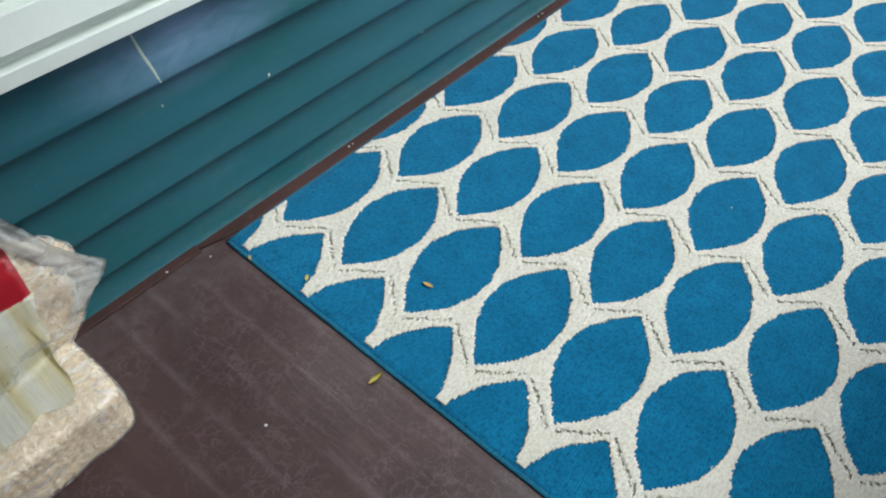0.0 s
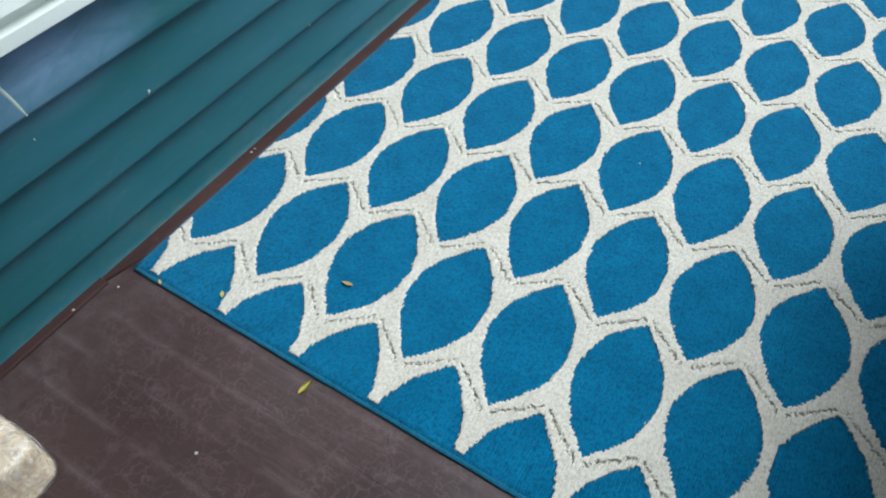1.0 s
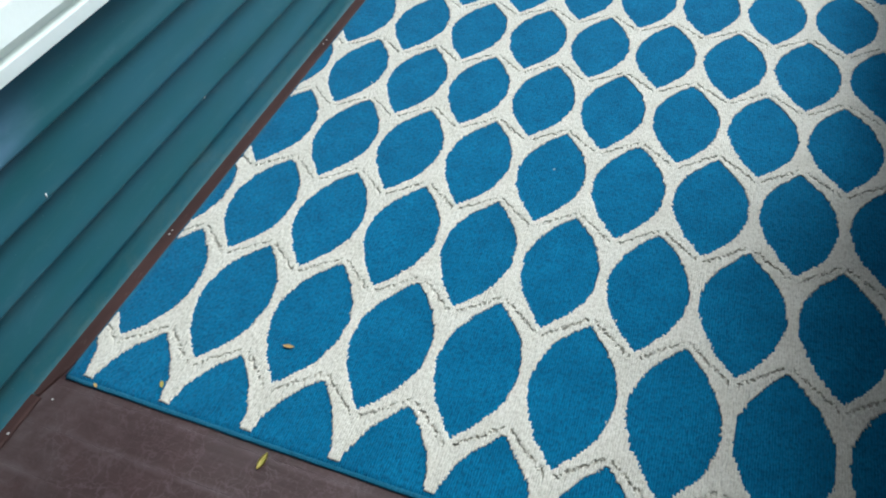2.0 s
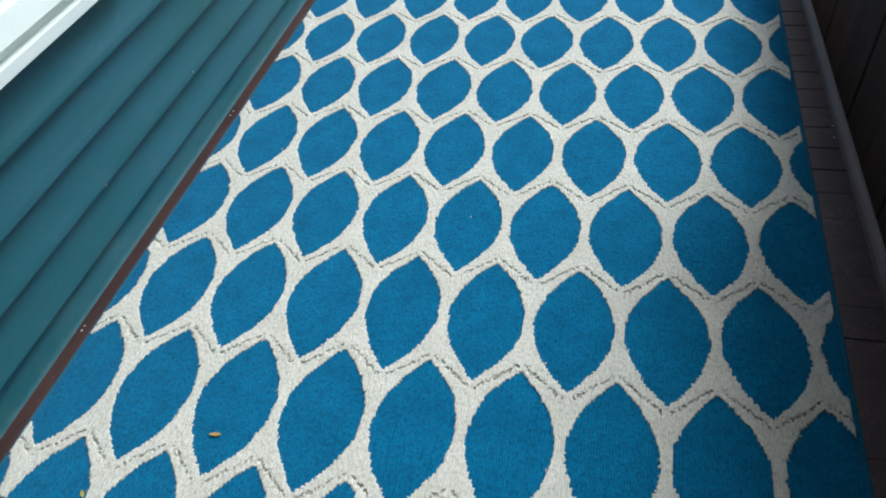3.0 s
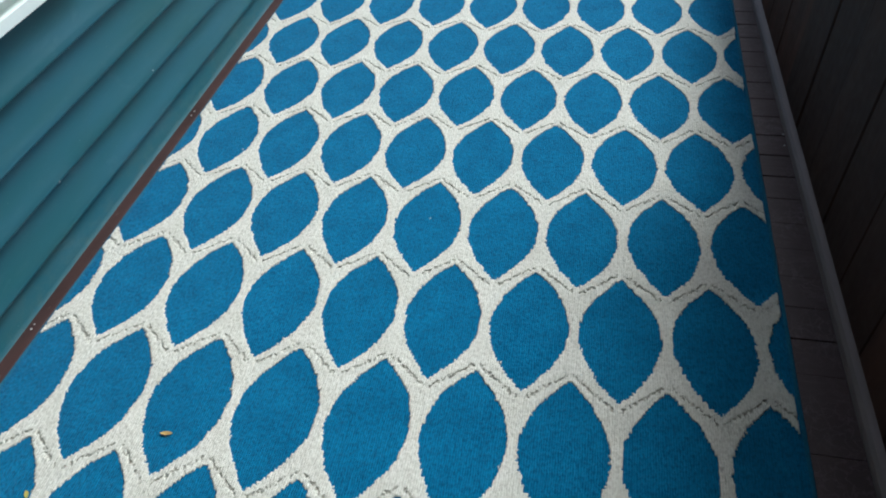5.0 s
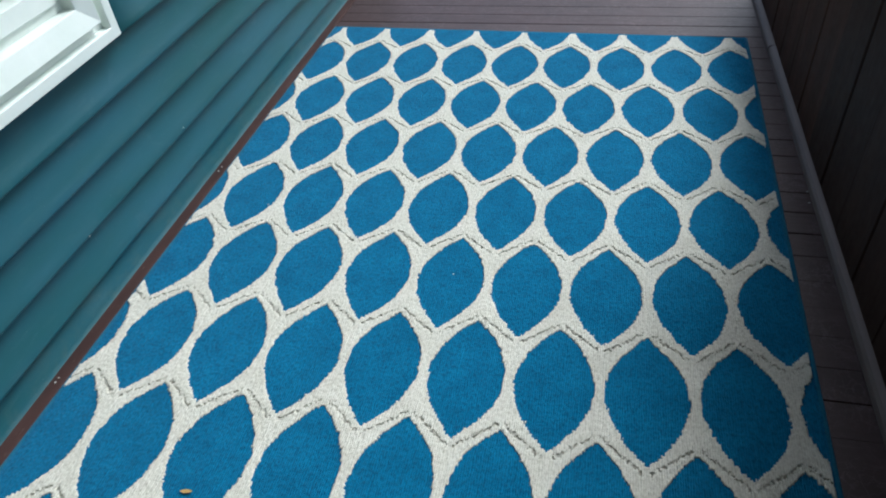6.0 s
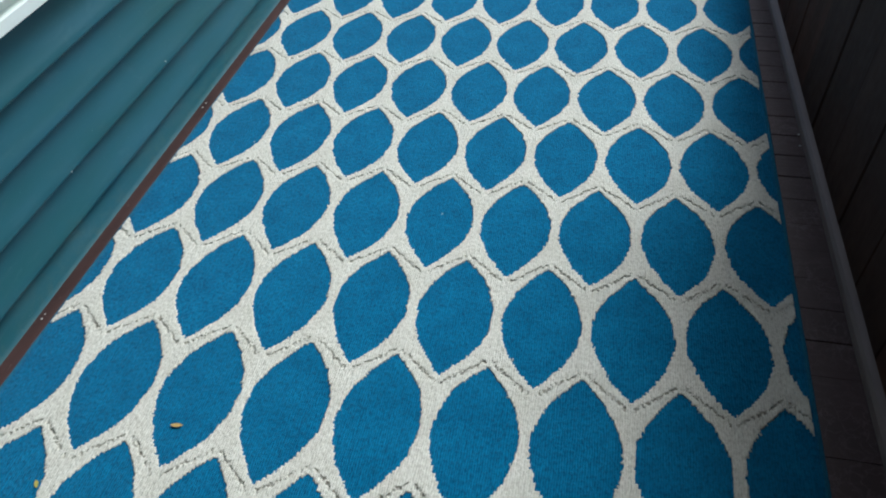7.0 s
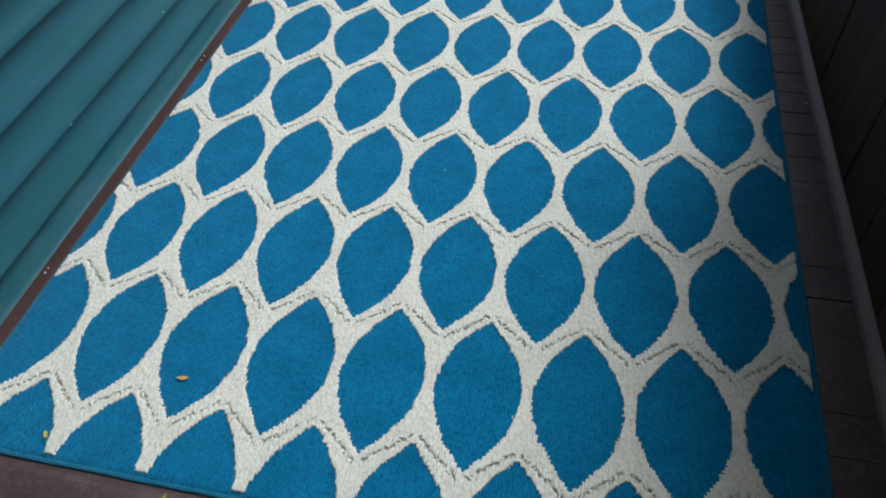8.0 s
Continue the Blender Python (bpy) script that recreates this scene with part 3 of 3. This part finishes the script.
bag = tagged(empty("shavings_bag", (0.02, -0.7, 0)), "slumped clear plastic bag of pale wood shavings with red label", "bag")
BAG_INV = Matrix.Translation((-0.02, 0.7, 0))
lower = part("lower_bulge", puffed(-0.055, 0.178, -1.03, -0.476, 0.0, 0.118, 11, 3.0, 0.007), SHAVE, bag)
upper = part("upper_bulge", puffed(-0.066, 0.056, -1.03, -0.392, 0.035, 0.398, 2.1, 11.0, 0.010), SHAVE, bag)
for ob in (lower, upper):
    ob.matrix_parent_inverse = BAG_INV


def shavings(host, count, seed):
    """Curled shavings pressed flat against the inside of the wrap."""
    rng = random.Random(seed)
    faces = [p for p in host.data.polygons if p.center.y > -0.80 and p.center.z > 0.01 and p.normal.x + p.normal.y + p.normal.z > -0.2]
    bm = bmesh.new()
    for _ in range(count):
        f = rng.choice(faces)
        nrm = f.normal.copy()
        t = nrm.orthogonal().normalized()
        t = (Matrix.Rotation(rng.uniform(0, math.tau), 3, nrm) @ t + Vector((0, 0.55, 0))).normalized()
        t = (t - nrm * t.dot(nrm)).normalized()
        w = nrm.cross(t)
        length, wide = rng.uniform(0.007, 0.024), rng.uniform(0.0012, 0.0032)
        bow, lift = rng.uniform(-0.25, 0.25), rng.uniform(0.0003, 0.0016)
        rows = []
        for k in range(5):
            u = k / 4 - 0.5
            c = f.center + t * length * u + w * length * bow * (4 * u * u) + nrm * (lift - 0.010 * u * u * length / 0.02)
            h = wide * (0.55 + 0.45 * math.cos(u * 2.6))
            rows.append((bm.verts.new(c - w * h + nrm * 0.0006), bm.verts.new(c), bm.verts.new(c + w * h + nrm * 0.0008)))
        for a, b in zip(rows, rows[1:]):
            bm.faces.new((a[0], a[1], b[1], b[0])).smooth = True
            bm.faces.new((a[1], a[2], b[2], b[1])).smooth = True
    return bm


def wrap(host, out, crumple, seed):
    """The clear skin over a bulge, standing a little off it with folds."""
    bm = bmesh.new()
    bm.from_mesh(host.data)
    bm.normal_update()
    for v, nrm in [(v, v.normal.copy()) for v in bm.verts]:
        p = v.co * 20 + Vector((seed, 0, 0))
        v.co += nrm * (out + crumple * (0.5 - abs(noise.noise(Vector((p.x, p.y * 0.5, p.z))))))
        v.co.z = max(v.co.z, 0.001)
    return bm


for host, count, seed in ((lower, 2600, 4), (upper, 2000, 6)):
    fill = part("shavings", shavings(host, count, seed), FLAKE, bag)
    fill.matrix_parent_inverse = BAG_INV
    tagged(fill, "pale curled pine shavings", kind="stuff")
    part("wrap", wrap(host, 0.0035, 0.004, seed), WRAP, bag, "crinkled clear plastic wrap").matrix_parent_inverse = BAG_INV


def trees_of(*obs):
    return [BVHTree.FromPolygons([v.co for v in o.data.vertices], [p.vertices for p in o.data.polygons]) for o in obs]


def printed(name, y_of, w0, w1, mat, label, rows=26, cols=30):
    """A printed panel that lies on the bag's bulges; w is height less depth, y_of gives its free side."""
    trees = trees_of(lower, upper)
    bm = bmesh.new()
    grid = []
    for i in range(rows + 1):
        line = []
        for j in range(cols + 1):
            w = w0 + (w1 - w0) * i / rows
            w += (1 - i / rows) * 0.014 * noise.noise(Vector((j * 0.35, w0 * 9, 4)))
            y = y_of(w) + (-0.93 - y_of(w)) * j / cols
            o = Vector((0.6, y, 0.6 + w))
            d = Vector((-1, 0, -1)).normalized()
            hits = [h for h in (t.ray_cast(o, d) for t in trees) if h[0]]
            p = min(hits, key=lambda h: h[3])[0] - d * (0.0085 + 0.0015 * noise.noise(Vector((y * 40, w * 25, 2))))
            line.append(bm.verts.new(p))
        grid.append(line)
    for a, b in zip(grid, grid[1:]):
        for j in range(cols):
            bm.faces.new((a[j], a[j + 1], b[j + 1], b[j])).smooth = True
    bmesh.ops.solidify(bm, geom=bm.faces[:], thickness=0.0012)
    part(name, bm, mat, bag, label).matrix_parent_inverse = BAG_INV


RED = wood_paint("red_print", (0.55, 0.018, 0.035), (0.64, 0.03, 0.05), rough=(0.25, 0.4), amount=0.03)
PRINT = material("cream_print", (0.7, 0.7, 0.5), 0.3)
pn = Nodes(PRINT)
streak = pn.noise(pn.place((3, 24, 3)), 1.0, 3, 0.6, 0.4)
pn.color(pn.ramp(streak, (0.28, (0.34, 0.30, 0.13)), (0.36, (0.78, 0.71, 0.42)), (0.46, (0.84, 0.81, 0.60)), (0.60, (0.88, 0.88, 0.78))))
pn.bump(pn.noise(pn.place((4, 30, 4)), 1.2, 4), 0.5, 0.008)
printed("red_label", lambda w: -0.487 + 0.06 * (w - 0.23), 0.231, 0.352, RED, "glossy red label panel")
printed("cream_label", lambda w: -0.487 - 0.16 * (0.23 - w) + 0.003 * math.sin(w * 60), -0.01, 0.229, PRINT, "cream printed panel with dark streaks")
bm = bmesh.new()
fin = []
rim = [Vector((0.030, *q)) for q in ((-0.500, 0.440), (-0.463, 0.415), (-0.442, 0.362), (-0.420, 0.312), (-0.392, 0.268), (-0.366, 0.236), (-0.380, 0.210), (-0.402, 0.192), (-0.436, 0.160))]
for i in range(33):
    a = i / 32
    k = min(int(a * 8), 7)
    tip = rim[k].lerp(rim[k + 1], a * 8 - k)
    root = Vector((0.026, -0.530 + 0.080 * math.sin(0.2 + a * 2.2), 0.405 - 0.235 * a))
    fin.append([bm.verts.new(root.lerp(tip, j / 8) + Vector((0.006 * noise.noise(Vector((i * 0.31, j * 0.5, 1))) + 0.003 * noise.noise(Vector((i * 0.9, j * 0.2, 7))), 0, 0.002 * noise.noise(Vector((i * 0.8, 3, 2)))))) for j in range(9)])
for a, b in zip(fin, fin[1:]):
    for j in range(8):
        bm.faces.new((a[j], a[j + 1], b[j + 1], b[j])).smooth = True
bmesh.ops.solidify(bm, geom=bm.faces[:], thickness=0.0006)
part("film_corner", bm, FILM, bag, "crumpled clear plastic corner").matrix_parent_inverse = BAG_INV

# ---- small litter ----
LEAF = wood_paint("dry_leaf", (0.62, 0.54, 0.10), (0.74, 0.66, 0.19), rough=(0.5, 0.7), amount=0.1)
AMBER = wood_paint("amber_leaf", (0.68, 0.46, 0.12), (0.8, 0.62, 0.26), rough=(0.5, 0.7), amount=0.1)
CHIP = wood_paint("pale_chip", (0.48, 0.48, 0.45), (0.62, 0.62, 0.58), amount=0.05)


def leaf(at, length, width, turn, mat, label, curl=0.12):
    bm = bmesh.new()
    n = 10
    rows = []
    for k in range(n + 1):
        s = k / n
        w = width / 2 * math.sin(math.pi * min(1, s * 0.98 + 0.01)) ** 0.8
        x = (s - 0.5) * length
        z = 0.0008 + curl * width * (2 * s - 1) ** 2
        rows.append([bm.verts.new((x, -w, z + 0.25 * w)), bm.verts.new((x, 0, z)), bm.verts.new((x, w, z + 0.3 * w))])
    for a, b in zip(rows, rows[1:]):
        for i in range(2):
            bm.faces.new((a[i], b[i], b[i + 1], a[i + 1])).smooth = True
    bmesh.ops.solidify(bm, geom=bm.faces[:], thickness=0.0006)
    ob = part("leaf", bm, mat)
    ob.matrix_world = pose(*at, 0, 0, turn)
    return tagged(ob, label, "leaf", "fallen leaves")


leaf((0.419, -0.142, 0.001), 0.034, 0.013, 84, LEAF, "small yellow-green leaf on the brown boards")
leaf((0.3522, 0.0814, 0.0095), 0.025, 0.008, 8, AMBER, "small amber leaf lying on the blue rug")
leaf((0.0268, -0.1125, 0.006), 0.014, 0.006, -30, AMBER, "tiny amber leaf at the rug's edge")
leaf((0.155, -0.070, 0.0078), 0.017, 0.008, -50, LEAF, "tiny dull green leaf on the blue rug")


def chip(at, size, seed, label, normal_x=False):
    bm = bmesh.new()
    bmesh.ops.create_icosphere(bm, subdivisions=1, radius=size)
    rng = random.Random(seed)
    for v in bm.verts:
        v.co *= 0.75 + 0.5 * rng.random()
        v.co.z *= 0.5
    ob = part("chip", bm, CHIP)
    ob.matrix_world = pose(*at, 0, 75 if normal_x else 0, seed * 47)
    return tagged(ob, label, "chip", "pale chips")


chip((0.3389, -0.3363, 0.0015), 0.0032, 1, "small white crumb on the brown boards")
chip((0.7235, 0.7175, 0.0078), 0.0022, 2, "tiny white crumb on the blue rug")
for k, (y, z, s) in enumerate(((0.997, 0.196, 0.004), (0.546, 0.189, 0.003), (0.089, 0.303, 0.005), (-0.1335, 0.350, 0.004))):
    chip((-0.0785 - 0.0210 * (1 - (1 - ((z - FIRST) / COURSE) % 1) ** 2.2), y, z), s, 3 + k, "pale fleck stuck on the teal siding", True)

for k, (x, y, z, r) in enumerate(((1.569, 1.147, 0.001, 0.003), (1.566, 1.099, 0.001, 0.0025), (-0.066, -0.250, 0.0085, 0.0030), (-0.040, -0.163, 0.001, 0.0026),
                                  (-0.067, 0.270, 0.0075, 0.0026), (-0.068, 1.085, 0.0075, 0.003),
                                  (-0.068, 1.063, 0.0075, 0.0026), (-0.068, 0.283, 0.0075, 0.0022), (0.1538, 0.925, 0.0078, 0.0025))):
    chip((x, y, z), r, 11 + k, "pale crumb of dry paint by the boards")


def drip(points, width, name, label):
    """A thin ridge of dried paint down the siding."""
    bm = bmesh.new()
    rows = []
    for k, (y, z) in enumerate(points):
        s = min(1.0, max(0.0, (z - FIRST - 4 * COURSE - 0.004) / (COURSE + 0.006)))
        x = -0.0776 - 0.0210 * (1 - (1 - s) ** 2.2)
        w = width * (0.5 + 0.5 * math.sin(math.pi * (k + 0.6) / (len(points) + 0.2)))
        rows.append([bm.verts.new((x - 0.0005, y - w, z)), bm.verts.new((x + 0.0008, y, z)), bm.verts.new((x - 0.0005, y + w, z))])
    for a, b in zip(rows, rows[1:]):
        for i in range(2):
            bm.faces.new((a[i], a[i + 1], b[i + 1], b[i])).smooth = True
    ob = part(name, bm, DRIP, wall, label)
    return ob


DRIP = wood_paint("dried_drip", (0.22, 0.30, 0.15), (0.40, 0.46, 0.40), amount=0.3, along=(1, 1, 0.2))
drip([(-0.1450 + 0.0165 * k / 9 + 0.0006 * math.sin(k * 1.3), 0.4995 - 0.0945 * k / 9) for k in range(10)], 0.0030, "paint_drip", "pale greenish dried drip under the window")

# ---- floor boards ----
floor = tagged(empty("floor", (0, 0, 0)), "brown painted narrow porch boards with worn crackled paint", "floor", kind="structure")
part("subfloor", box(-0.11, FLOOR_END, Y0, Y1, -0.10, -0.022), DECK, floor)


def plank(y0, y1, bevel):
    bm = box(-0.105, FLOOR_END, y0, y1, -0.021, 0.0, bevel, 1)
    bmesh.ops.recalc_face_normals(bm, faces=bm.faces)
    me = bpy.data.meshes.new("plank")
    bm.to_mesh(me)
    bm.free()
    me.materials.append(DECK)
    return me


OPEN_JOINT, PAINTED_JOINT = plank(0.0009, 0.0822, 0.0012), plank(0.0, 0.0831, 0.0004)
rng = random.Random(4)
for k in range(-24, 26):
    ob = linked("plank", OPEN_JOINT if k >= 0 or k == -5 else PAINTED_JOINT, floor)
    ob.location = (0, 0.8926 + 0.0831 * k - (0.0277 if k < -12 else 0.0), -(0.0008 if k > -12 else 0.0001) * rng.random())
    if k > -12:
        ob.scale.y = 1.0 - 0.022 * rng.random() ** 3
sliver = linked("plank", PAINTED_JOINT, floor, "narrow filler board by the rug")
sliver.location, sliver.scale = (0, -0.1323, -0.0001), (1, 0.333, 1)
